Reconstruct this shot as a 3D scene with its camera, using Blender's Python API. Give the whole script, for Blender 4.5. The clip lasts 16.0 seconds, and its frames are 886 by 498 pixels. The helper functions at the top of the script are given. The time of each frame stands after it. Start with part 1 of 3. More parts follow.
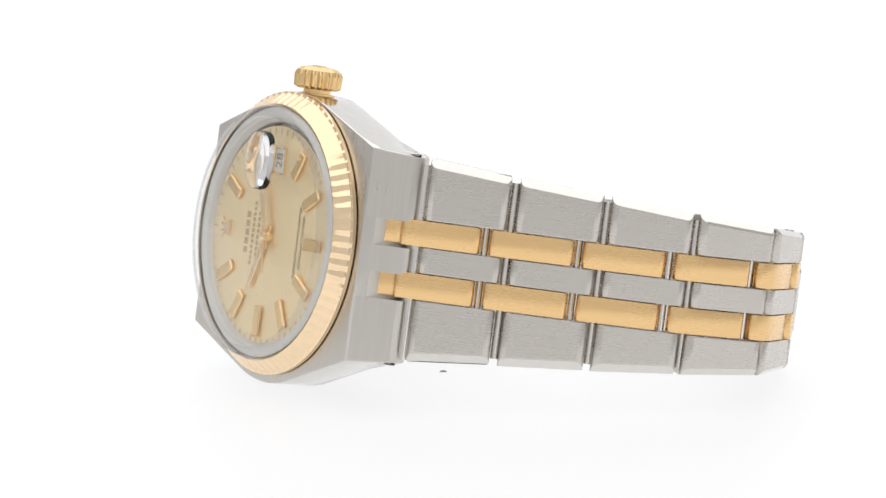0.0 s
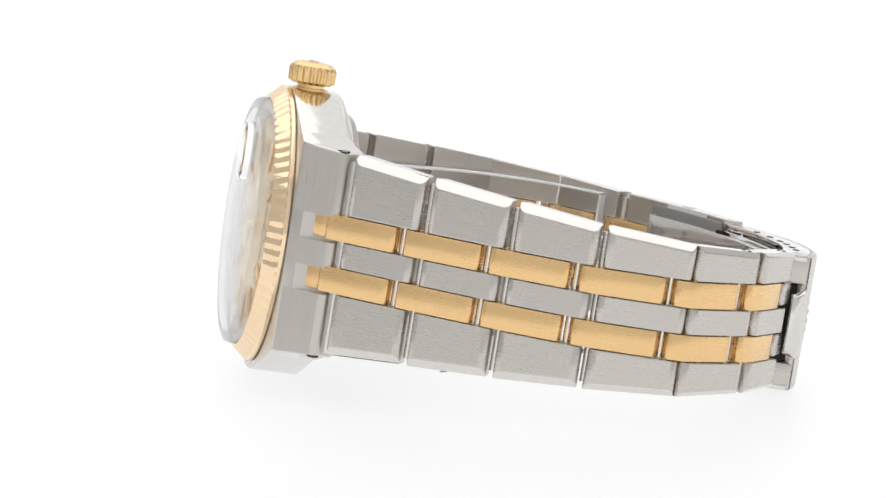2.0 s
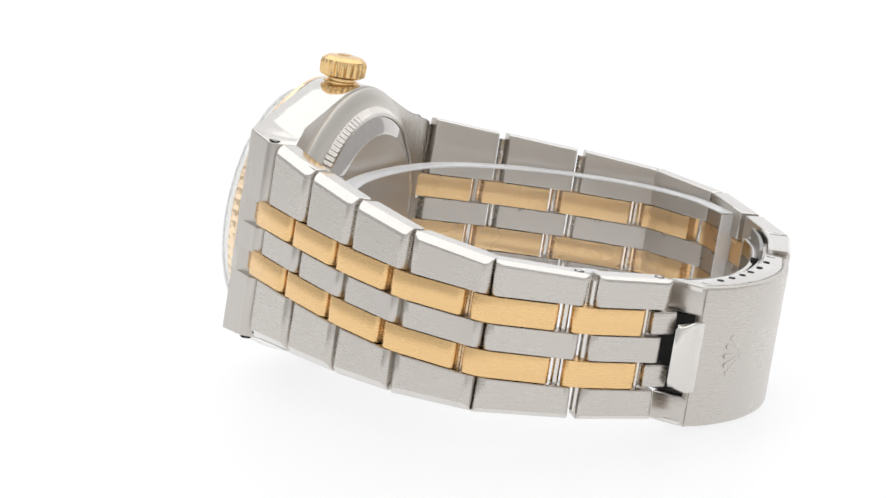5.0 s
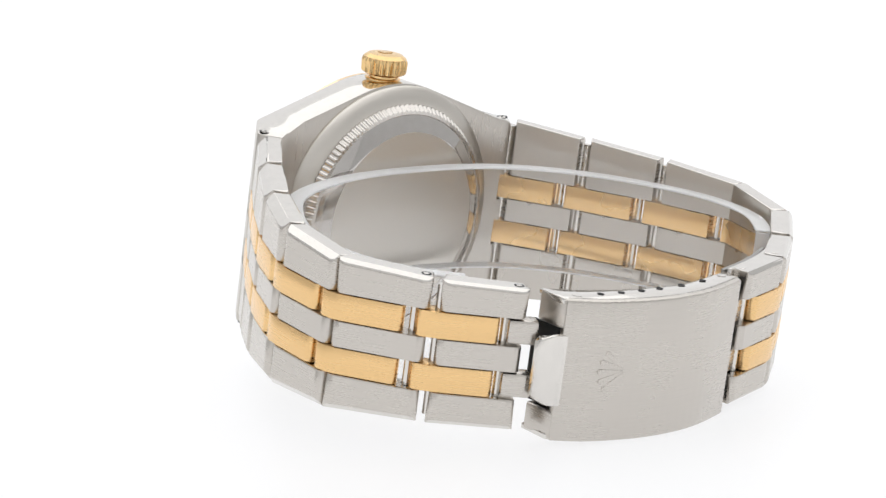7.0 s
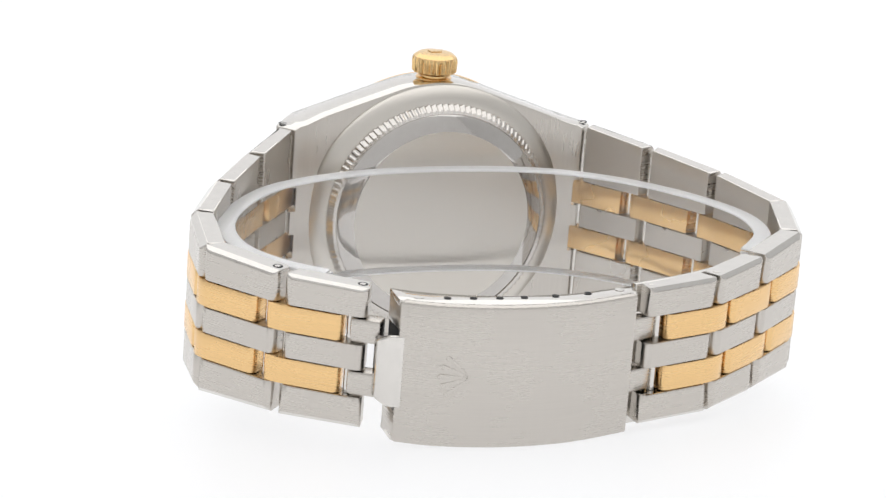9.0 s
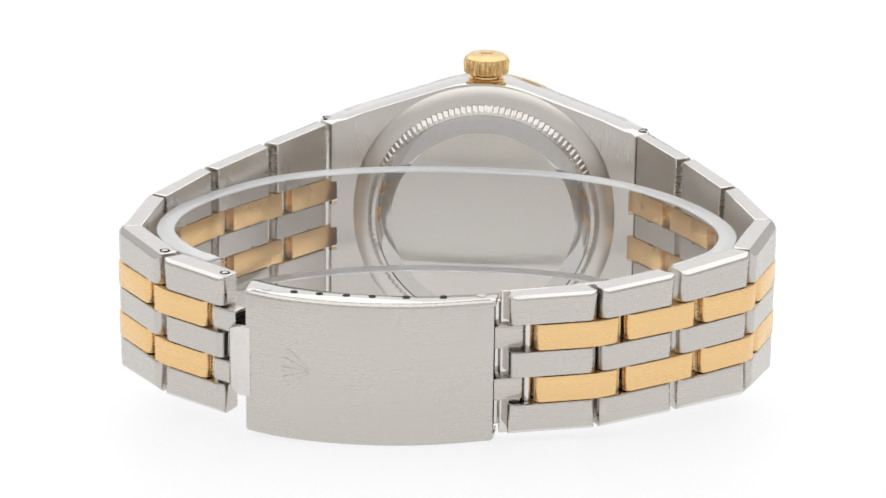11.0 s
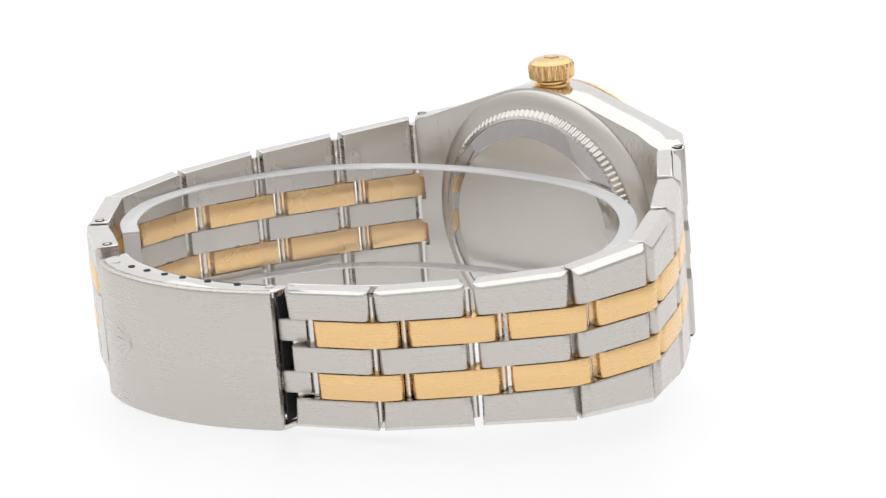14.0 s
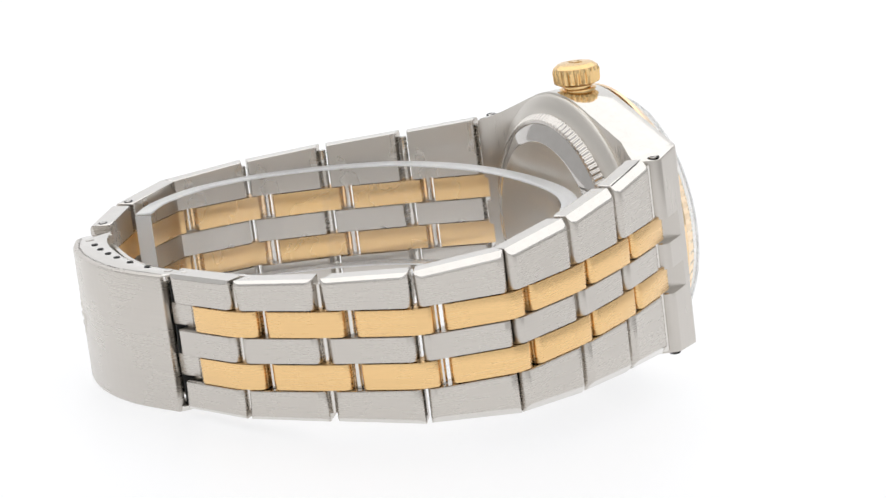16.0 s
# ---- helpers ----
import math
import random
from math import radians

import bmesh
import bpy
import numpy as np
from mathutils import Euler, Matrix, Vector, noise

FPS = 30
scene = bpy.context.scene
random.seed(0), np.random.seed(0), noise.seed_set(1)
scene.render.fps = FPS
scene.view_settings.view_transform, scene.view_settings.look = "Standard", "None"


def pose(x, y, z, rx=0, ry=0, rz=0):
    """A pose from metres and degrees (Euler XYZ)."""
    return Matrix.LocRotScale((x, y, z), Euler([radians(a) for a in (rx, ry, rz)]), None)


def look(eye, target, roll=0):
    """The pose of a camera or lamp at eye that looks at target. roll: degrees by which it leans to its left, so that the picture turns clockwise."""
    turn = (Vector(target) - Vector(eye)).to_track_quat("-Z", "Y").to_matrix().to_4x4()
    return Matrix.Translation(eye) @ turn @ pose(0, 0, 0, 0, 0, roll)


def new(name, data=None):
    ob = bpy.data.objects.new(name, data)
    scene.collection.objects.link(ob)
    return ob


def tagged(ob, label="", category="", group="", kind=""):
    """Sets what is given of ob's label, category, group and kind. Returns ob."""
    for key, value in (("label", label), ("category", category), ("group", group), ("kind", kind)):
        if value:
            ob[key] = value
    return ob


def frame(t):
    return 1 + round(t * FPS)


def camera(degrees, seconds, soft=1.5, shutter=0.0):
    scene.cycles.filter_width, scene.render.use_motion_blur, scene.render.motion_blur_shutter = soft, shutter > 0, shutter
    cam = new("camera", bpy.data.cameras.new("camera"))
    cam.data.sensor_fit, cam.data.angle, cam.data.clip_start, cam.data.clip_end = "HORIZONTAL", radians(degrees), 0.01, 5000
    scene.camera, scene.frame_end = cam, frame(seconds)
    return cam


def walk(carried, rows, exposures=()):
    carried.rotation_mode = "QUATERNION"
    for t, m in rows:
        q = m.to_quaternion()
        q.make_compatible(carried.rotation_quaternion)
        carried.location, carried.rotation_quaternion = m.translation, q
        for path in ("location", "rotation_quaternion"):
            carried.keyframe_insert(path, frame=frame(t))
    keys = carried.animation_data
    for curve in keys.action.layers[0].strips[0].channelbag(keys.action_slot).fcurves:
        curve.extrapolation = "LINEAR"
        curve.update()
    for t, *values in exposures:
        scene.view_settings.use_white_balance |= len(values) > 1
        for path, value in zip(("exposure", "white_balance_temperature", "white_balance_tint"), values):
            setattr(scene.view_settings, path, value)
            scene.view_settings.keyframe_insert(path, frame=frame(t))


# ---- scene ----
cam = camera(16.0, 16.0, soft=1.5)

# the camera stands still; the watch turns on a vertical axis through the origin
EYE = Vector((0.0, -0.3876, 0.07443))
PITCH, YAW = radians(8.764), radians(-0.040)
AHEAD = Vector((math.sin(YAW) * math.cos(PITCH), math.cos(YAW) * math.cos(PITCH), -math.sin(PITCH)))
STAND = look(EYE, EYE + AHEAD, 0.496)
walk(cam, [(0.0, STAND), (16.0, STAND)], exposures=[(0.0, 0.0), (16.0, 0.0)])

TURN_RATE = -11.645   # degrees a second
# pose of the watch at the clip's start: x to the 6 o'clock side, y from dial to clasp, z to the winding crown
BASE = Matrix(((0.558531, 0.820779, 0.119850, -0.016235),
               (-0.829334, 0.549830, 0.099460, -0.006555),
               (0.015738, -0.154947, 0.987797, 0.016504),
               (0, 0, 0, 1)))
MM = 0.001
CY = -2.1             # the case's middle plane, along y, in millimetres

# ---- light: a white light tent whose fabric glows ----
TENT = dict(ceiling=1.15, side=0.27, front=0.38, table=0.765)
TABLE_Z = -0.00131     # the table top, on which the clasp's lower edge rests

world = bpy.data.worlds.new("tent_air")
world.use_nodes = True
world.node_tree.nodes["Background"].inputs[0].default_value = (1, 1, 1, 1)
world.node_tree.nodes["Background"].inputs[1].default_value = 0.3
scene.world = world


# ---- materials ----
def material(name):
    m = bpy.data.materials.new(name)
    m.use_nodes = True
    nt = m.node_tree
    return m, nt, nt.nodes["Principled BSDF"]


def link(nt, a, b):
    nt.links.new(a, b)


def noise_node(nt, scale_xyz, detail=2.0, coord="Object"):
    tc = nt.nodes.new("ShaderNodeTexCoord")
    mp = nt.nodes.new("ShaderNodeMapping")
    mp.inputs["Scale"].default_value = scale_xyz
    nz = nt.nodes.new("ShaderNodeTexNoise")
    nz.inputs["Scale"].default_value = 1.0
    nz.inputs["Detail"].default_value = detail
    link(nt, tc.outputs[coord], mp.inputs[0])
    link(nt, mp.outputs[0], nz.inputs["Vector"])
    return nz


def ranged(nt, value, lo, hi, frm=(0.3, 0.7)):
    mr = nt.nodes.new("ShaderNodeMapRange")
    mr.inputs["From Min"].default_value, mr.inputs["From Max"].default_value = frm
    mr.inputs["To Min"].default_value, mr.inputs["To Max"].default_value = lo, hi
    link(nt, value, mr.inputs["Value"])
    return mr.outputs[0]


def metal(name, colour, rough, streak=None, spread=0.06, bump=0.0, wear=0.05):
    """A metal; streak: noise scales along the object's axes, for a brushed grain."""
    m, nt, bs = material(name)
    bs.inputs["Metallic"].default_value = 1.0
    grain = noise_node(nt, streak or (900, 900, 900), 3.0)
    broad = noise_node(nt, (170, 170, 170), 3.0)
    mix = nt.nodes.new("ShaderNodeMath")
    mix.operation = "ADD"
    link(nt, ranged(nt, grain.outputs[0], -spread, spread), mix.inputs[0])
    link(nt, ranged(nt, broad.outputs[0], rough - wear * 0.5, rough + wear * 0.5), mix.inputs[1])
    link(nt, mix.outputs[0], bs.inputs["Roughness"])
    tint = nt.nodes.new("ShaderNodeMix")
    tint.data_type = "RGBA"
    tint.inputs[6].default_value = (*[c * (1 - 1.1 * spread) for c in colour], 1)
    tint.inputs[7].default_value = (*[min(1, c * (1 + 1.1 * spread)) for c in colour], 1)
    link(nt, ranged(nt, grain.outputs[0], 0, 1), tint.inputs[0])
    link(nt, tint.outputs[2], bs.inputs["Base Color"])
    if bump:
        bp = nt.nodes.new("ShaderNodeBump")
        bp.inputs["Strength"].default_value = bump
        bp.inputs["Distance"].default_value = 0.00003
        link(nt, grain.outputs[0], bp.inputs["Height"])
        link(nt, bp.outputs[0], bs.inputs["Normal"])
    return m


ALONG = (130, 130, 5200)
STEEL, GOLD = (0.60, 0.566, 0.524), (0.87, 0.585, 0.285)
steel_brushed = metal("brushed_steel", STEEL, 0.28, ALONG, 0.017)
steel_inner = metal("smooth_inner_steel", STEEL, 0.30, (160, 160, 160), 0.01)
gold_inner = metal("smooth_inner_gold", GOLD, 0.28, (160, 160, 160), 0.01)
steel_knurl = metal("knurled_steel", (0.66, 0.63, 0.595), 0.2, None, 0.03)
steel_mirror = metal("mirror_case_back", (0.60, 0.575, 0.55), 0.07, None, 0.02, 0.0, 0.03)
steel_satin = metal("satin_case_steel", STEEL, 0.30, (4200, 160, 160), 0.02)
steel_back = metal("brushed_case_back", (0.685, 0.652, 0.603), 0.36, (110, 110, 4000), 0.006)
steel_polished = metal("polished_steel", (0.735, 0.71, 0.675), 0.08, None, 0.02, 0.0, 0.04)
gold_brushed = metal("brushed_gold", GOLD, 0.27, ALONG, 0.016)
gold_polished = metal("polished_gold", (0.95, 0.73, 0.48), 0.10, None, 0.02, 0.0, 0.04)
gold_baton = metal("baton_gold", (0.80, 0.58, 0.31), 0.16, None, 0.02)
gold_crown = metal("satin_gold", (0.86, 0.60, 0.29), 0.2, None, 0.03, 0.0, 0.05)
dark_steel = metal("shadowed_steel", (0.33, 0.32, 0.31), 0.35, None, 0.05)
# darkened metal for the shade in the clasp's cavity
cavity_shade = metal("cavity_shade_metal", (0.10, 0.10, 0.10), 0.4, None, 0.05)
dial_gold = metal("champagne_sunburst_dial", (0.93, 0.76, 0.48), 0.36, (900, 900, 900), 0.03, 0.0)
dial_gold.node_tree.nodes["Principled BSDF"].inputs["Metallic"].default_value = 0.75


def paint(name, colour, rough=0.5, vary=0.97):
    m, nt, bs = material(name)
    nz = noise_node(nt, (60, 60, 60), 3.0)
    mx = nt.nodes.new("ShaderNodeMix")
    mx.data_type = "RGBA"
    mx.inputs[6].default_value = (*[c * vary for c in colour], 1)
    mx.inputs[7].default_value = (*colour, 1)
    link(nt, ranged(nt, nz.outputs[0], 0, 1), mx.inputs[0])
    link(nt, mx.outputs[2], bs.inputs["Base Color"])
    bs.inputs["Roughness"].default_value = rough
    return m


def clear(name, ior, rough, colour=(1, 1, 1)):
    m, nt, bs = material(name)
    bs.inputs["Transmission Weight"].default_value = 1.0
    bs.inputs["IOR"].default_value = ior
    bs.inputs["Roughness"].default_value = rough
    bs.inputs["Base Color"].default_value = (*colour, 1)
    return m


def sheet_glass(name, ior, tint, haze=0.0):
    """Thin clear sheet: light goes straight through, the surface reflects by its Fresnel gloss."""
    m, nt, bs = material(name)
    nt.nodes.remove(bs)
    out = nt.nodes["Material Output"]
    lw, pw, fr, tr, gl, mx = (nt.nodes.new(k) for k in ("ShaderNodeLayerWeight", "ShaderNodeMath", "ShaderNodeMath", "ShaderNodeBsdfTransparent", "ShaderNodeBsdfGlossy", "ShaderNodeMixShader"))
    lw.inputs["Blend"].default_value = 0.5
    pw.operation, fr.operation = "POWER", "MULTIPLY_ADD"
    pw.inputs[1].default_value = 5.0
    f0 = ((ior - 1) / (ior + 1)) ** 2
    fr.inputs[1].default_value, fr.inputs[2].default_value = 1 - f0, f0
    link(nt, lw.outputs["Facing"], pw.inputs[0])
    link(nt, pw.outputs[0], fr.inputs[0])
    tr.inputs["Color"].default_value = (*tint, 1)
    gl.inputs["Roughness"].default_value = 0.03
    link(nt, fr.outputs[0], mx.inputs[0])
    link(nt, tr.outputs[0], mx.inputs[1])
    link(nt, gl.outputs[0], mx.inputs[2])
    if haze:                    # a whitish veil, added to lighten what shows through
        hz, df = nt.nodes.new("ShaderNodeMixShader"), nt.nodes.new("ShaderNodeBsdfTranslucent")
        df.inputs["Color"].default_value = (0.95, 0.96, 0.97, 1)
        hz.inputs[0].default_value = haze
        link(nt, mx.outputs[0], hz.inputs[1])
        link(nt, df.outputs[0], hz.inputs[2])
        mx = hz
    link(nt, mx.outputs[0], out.inputs["Surface"])
    return m


def glowing(name, strength, colour=(1, 1, 1)):
    m, nt, bs = material(name)
    bs.inputs["Base Color"].default_value = (0.28, 0.28, 0.28, 1)
    nz = noise_node(nt, (2, 2, 2), 2.0)
    bs.inputs["Emission Color"].default_value = (*colour, 1)
    link(nt, ranged(nt, nz.outputs[0], strength * 0.96, strength * 1.02), bs.inputs["Emission Strength"])
    return m


ink = paint("dial_printing", (0.27, 0.21, 0.125), 0.5)
ink_pale = paint("pale_dial_printing", (0.55, 0.43, 0.26), 0.5)
rehaut_white = paint("pale_dial_ring", (0.74, 0.72, 0.69), 0.35)
date_white = paint("date_wheel", (0.80, 0.78, 0.72), 0.5)
# black for holes, and for the shade in the clasp's ends
hole_black = paint("dark_hole", (0.012, 0.012, 0.012), 0.7)
white_floor = paint("glowing_white_acrylic", (0.16, 0.16, 0.162), 0.5, 0.995)
white_floor.node_tree.nodes["Principled BSDF"].inputs["Emission Color"].default_value = (0.985, 0.988, 1, 1)   # glow added to the table and back, keeps the shadows faint
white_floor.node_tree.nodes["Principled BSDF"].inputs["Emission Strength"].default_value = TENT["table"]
speck_grey = paint("grey_speck", (0.25, 0.24, 0.23), 0.6)


def tarnish(x0, x1):
    """Brushed gold with brown tarnish that creeps in from the link's end, from x0 to x1."""
    m = metal("tarnished_gold", GOLD, 0.27, ALONG, 0.02)
    nt = m.node_tree
    bs = nt.nodes["Principled BSDF"]
    tc, sp, ad, mx = (nt.nodes.new(k) for k in ("ShaderNodeTexCoord", "ShaderNodeSeparateXYZ", "ShaderNodeMath", "ShaderNodeMix"))
    nz = noise_node(nt, (900, 900, 900), 4.0)
    ad.operation = "ADD"
    mx.data_type = "RGBA"
    link(nt, tc.outputs["Object"], sp.inputs[0])
    link(nt, sp.outputs[0], ad.inputs[0])
    link(nt, ranged(nt, nz.outputs[0], -0.0006, 0.0006), ad.inputs[1])
    old = bs.inputs["Base Color"].links[0].from_socket
    link(nt, ranged(nt, ad.outputs[0], 0, 0.85, (x0, x1)), mx.inputs[0])
    link(nt, old, mx.inputs[6])
    mx.inputs[7].default_value = (0.30, 0.12, 0.035, 1)
    link(nt, mx.outputs[2], bs.inputs["Base Color"])
    return m


gold_tarnished = tarnish(-0.0095, -0.0086)
acrylic = clear("magnifier_glass", 1.45, 0.0)
crystal_glass = sheet_glass("watch_crystal", 1.45, (0.985, 0.985, 0.98))
milky = clear("milky_edge", 1.42, 0.45, (0.96, 0.96, 0.96))
milky.node_tree.nodes["Principled BSDF"].inputs["Transmission Weight"].default_value = 0.45
crystal_wall = sheet_glass("crystal_wall", 1.5, (0.97, 0.97, 0.97), 0.06)
plastic = sheet_glass("clear_plastic", 1.45, (1, 1, 1), 0.05)


# ---- mesh helpers ----
def part(name, bm, mat, parent=None, label="", m=None, sharp=28, flat=None):
    """One mesh object from a bmesh, under a thing or a part. m: its pose in the parent's space; faces larger than flat mm2 stay plane."""
    bm.normal_update()
    for e in bm.edges:
        if len(e.link_faces) == 2:
            e.smooth = e.calc_face_angle(0) < radians(sharp)
    for f in bm.faces:
        f.smooth = flat is None or f.calc_area() < flat * MM * MM
    me = bpy.data.meshes.new(name)
    bm.to_mesh(me)
    bm.free()
    for x in (mat if isinstance(mat, (list, tuple)) else (mat,)):
        me.materials.append(x)
    return shared(name, me, parent, label, m)


def shared(name, me, parent=None, label="", m=None):
    ob = new(name, me)
    ob.parent = parent
    if m is not None:
        ob.matrix_basis = m
    return tagged(ob, label)


def at(x, y, z, rx=0, ry=0, rz=0):
    return pose(x * MM, y * MM, z * MM, rx, ry, rz)


def lathe(profile, n=96, shift=None, closed=False):
    """Turned on the y axis: profile of (radius, y) in mm; shift(k, i, r, y) may move each ring's points."""
    bm = bmesh.new()
    rings = []
    for k, (r, y) in enumerate(profile):
        if r < 1e-6:
            rings.append([bm.verts.new((0, y * MM, 0))])
            continue
        ring = []
        for i in range(n):
            rr, yy = shift(k, i, r, y) if shift else (r, y)
            a = 2 * math.pi * i / n
            ring.append(bm.verts.new((rr * math.cos(a) * MM, yy * MM, rr * math.sin(a) * MM)))
        rings.append(ring)
    pairs = list(zip(rings, rings[1:])) + ([(rings[-1], rings[0])] if closed else [])
    for a, b in pairs:
        for i in range(n if len(a) + len(b) > 2 else 0):
            j = (i + 1) % n
            if len(a) == 1:
                bm.faces.new((a[0], b[i], b[j]))
            elif len(b) == 1:
                bm.faces.new((a[i], b[0], a[j]))
            else:
                bm.faces.new((a[i], b[i], b[j], a[j]))
    bmesh.ops.recalc_face_normals(bm, faces=bm.faces[:])
    return bm


def box(x0, x1, y0, y1, z0, z1, bevel=0.0, seg=2):
    bm = bmesh.new()
    bmesh.ops.create_cube(bm, size=1.0)
    for v in bm.verts:
        v.co = Vector(((x0 + x1) / 2 + v.co.x * (x1 - x0), (y0 + y1) / 2 + v.co.y * (y1 - y0), (z0 + z1) / 2 + v.co.z * (z1 - z0))) * MM
    if bevel:
        bmesh.ops.bevel(bm, geom=bm.edges[:], offset=bevel * MM, segments=seg, affect="EDGES", profile=0.5)
    return bm


def prism(outline, a, b, axis="y", bevel=0.0, seg=2):
    """A closed outline of (u, v) in mm, extruded from a to b. axis y: u, v are x, z; axis z: x, y."""
    bm = bmesh.new()
    place = (lambda u, v, w: (u * MM, w * MM, v * MM)) if axis == "y" else (lambda u, v, w: (u * MM, v * MM, w * MM))
    lo = [bm.verts.new(place(u, v, a)) for u, v in outline]
    hi = [bm.verts.new(place(u, v, b)) for u, v in outline]
    n = len(outline)
    bm.faces.new(lo)
    bm.faces.new(hi)
    for i in range(n):
        bm.faces.new((lo[i], lo[(i + 1) % n], hi[(i + 1) % n], hi[i]))
    bmesh.ops.recalc_face_normals(bm, faces=bm.faces[:])
    if bevel:
        bmesh.ops.bevel(bm, geom=bm.edges[:], offset=bevel * MM, segments=seg, affect="EDGES", profile=0.5)
    return bm


def rod(radius, length, n=16, bevel=0.0):
    """A round rod along z, from 0 to length, in mm."""
    bm = bmesh.new()
    bmesh.ops.create_cone(bm, cap_ends=True, segments=n, radius1=radius * MM, radius2=radius * MM, depth=length * MM)
    bmesh.ops.translate(bm, verts=bm.verts[:], vec=(0, 0, length * MM / 2))
    return bm


def smooth_path(points, steps=8):
    """Catmull-Rom through (x, y) points."""
    out = []
    p = [points[0]] + list(points) + [points[-1]]
    for i in range(1, len(p) - 2):
        a, b, c, d = (Vector(q) for q in p[i - 1:i + 3])
        for k in range(steps):
            t = k / steps
            out.append(0.5 * (2 * b + (c - a) * t + (2 * a - 5 * b + 4 * c - d) * t * t + (3 * b - a - 3 * c + d) * t ** 3))
    return out + [Vector(points[-1])]


def normals(path):
    out = []
    for i in range(len(path)):
        d = (path[min(i + 1, len(path) - 1)] - path[max(i - 1, 0)]).normalized()
        out.append(Vector((d.y, -d.x)))
    return out


def band(path, side, thick, z0, z1, bevel=0.0):
    """A strip that follows a path in the xy plane, thick mm towards side (+1: along the path's normal)."""
    nn = normals(path)
    inner = [p + n * thick * side for p, n in zip(path, nn)]
    return prism([tuple(p) for p in path] + [tuple(p) for p in reversed(inner)], z0, z1, "z", bevel)


def words(name, body, size, mat, parent, m, label=""):
    cu = bpy.data.curves.new(name, "FONT")
    cu.body, cu.size, cu.align_x, cu.align_y, cu.extrude = body, size * MM, "CENTER", "CENTER", 0.01 * MM
    cu.resolution_u = 3
    ob = new(name, cu)
    dg = bpy.context.evaluated_depsgraph_get()
    me = bpy.data.meshes.new_from_object(ob.evaluated_get(dg))
    bpy.data.objects.remove(ob)
    me.materials.clear()
    me.materials.append(mat)
    return shared(name, me, parent, label, m)


# ---- the light tent ----
def sheet(name, corners, mat, label, kind="structure"):
    bm = bmesh.new()
    vs = [bm.verts.new(c) for c in corners]
    face = bm.faces.new(vs)
    face.normal_update()
    n = face.normal.copy()
    ext = bmesh.ops.extrude_face_region(bm, geom=bm.faces[:])
    bmesh.ops.translate(bm, verts=[v for v in ext["geom"] if isinstance(v, bmesh.types.BMVert)], vec=n * 0.004)
    bmesh.ops.recalc_face_normals(bm, faces=bm.faces[:])
    return tagged(part(name, bm, mat), label, "wall", kind=kind)


def light_tent():
    w, d0, d1, h = 1.3, -1.1, 1.5, 1.2
    # floor and back in one white sweep
    prof = [(d0, TABLE_Z), (0.9, TABLE_Z)]
    prof += [(0.9 + 0.5 * math.sin(a), 0.5 - 0.5 * math.cos(a)) for a in np.linspace(0.1, math.pi / 2, 14)]
    prof += [(1.4, h)]
    bm = bmesh.new()
    rows = [[bm.verts.new((x, y, z)) for x in (-w, w)] for y, z in prof]
    for a, b in zip(rows, rows[1:]):
        bm.faces.new((a[0], a[1], b[1], b[0]))
    low = bmesh.ops.extrude_face_region(bm, geom=bm.faces[:])
    bmesh.ops.translate(bm, verts=[v for v in low["geom"] if isinstance(v, bmesh.types.BMVert)], vec=(0, 0.004, -0.006))
    bmesh.ops.recalc_face_normals(bm, faces=bm.faces[:])
    tagged(part("ground", bm, white_floor), "seamless white acrylic table with an added glow, running up into the back", "table", kind="structure")
    sheet("ceiling", [(-w, d0, h), (w, d0, h), (w, d1, h), (-w, d1, h)], glowing("ceiling_diffuser", TENT["ceiling"]), "glowing white fabric ceiling of the light tent")
    side = glowing("side_diffuser", TENT["side"])
    sheet("wall_west", [(-w, d0, TABLE_Z), (-w, d1, TABLE_Z), (-w, d1, h), (-w, d0, h)], side, "glowing white fabric side of the light tent")
    sheet("wall_east", [(w, d0, TABLE_Z), (w, d1, TABLE_Z), (w, d1, h), (w, d0, h)], side, "glowing white fabric side of the light tent")
    sheet("wall_south", [(-w, d0, TABLE_Z), (w, d0, TABLE_Z), (w, d0, h), (-w, d0, h)], glowing("front_diffuser", TENT["front"]), "dimmer white fabric front of the light tent")
    # small marks on the table top
    for i, (x, y, r) in enumerate(((-0.0001, 0.0024, 0.5),)):
        bm = lathe([(0, 0.15), (r * 0.7, 0.12), (r, 0.0)], 14)
        tagged(part("table_mark", bm, speck_grey, m=pose(x, y, TABLE_Z, 90)), "tiny grey mark on the white table's axis", "mark")


light_tent()

# ---- the watch ----
watch = new("wristwatch")
tagged(watch, "steel and gold wristwatch with champagne dial standing on its edge", "watch")


def front_y(x):
    """The case's front surface falls away towards the lugs."""
    return -4.7 + max(0.0, abs(x) - 17.9) * 1.29


def back_y(x):
    return 1.15 + max(0.0, abs(x) - 15.0) * 0.3


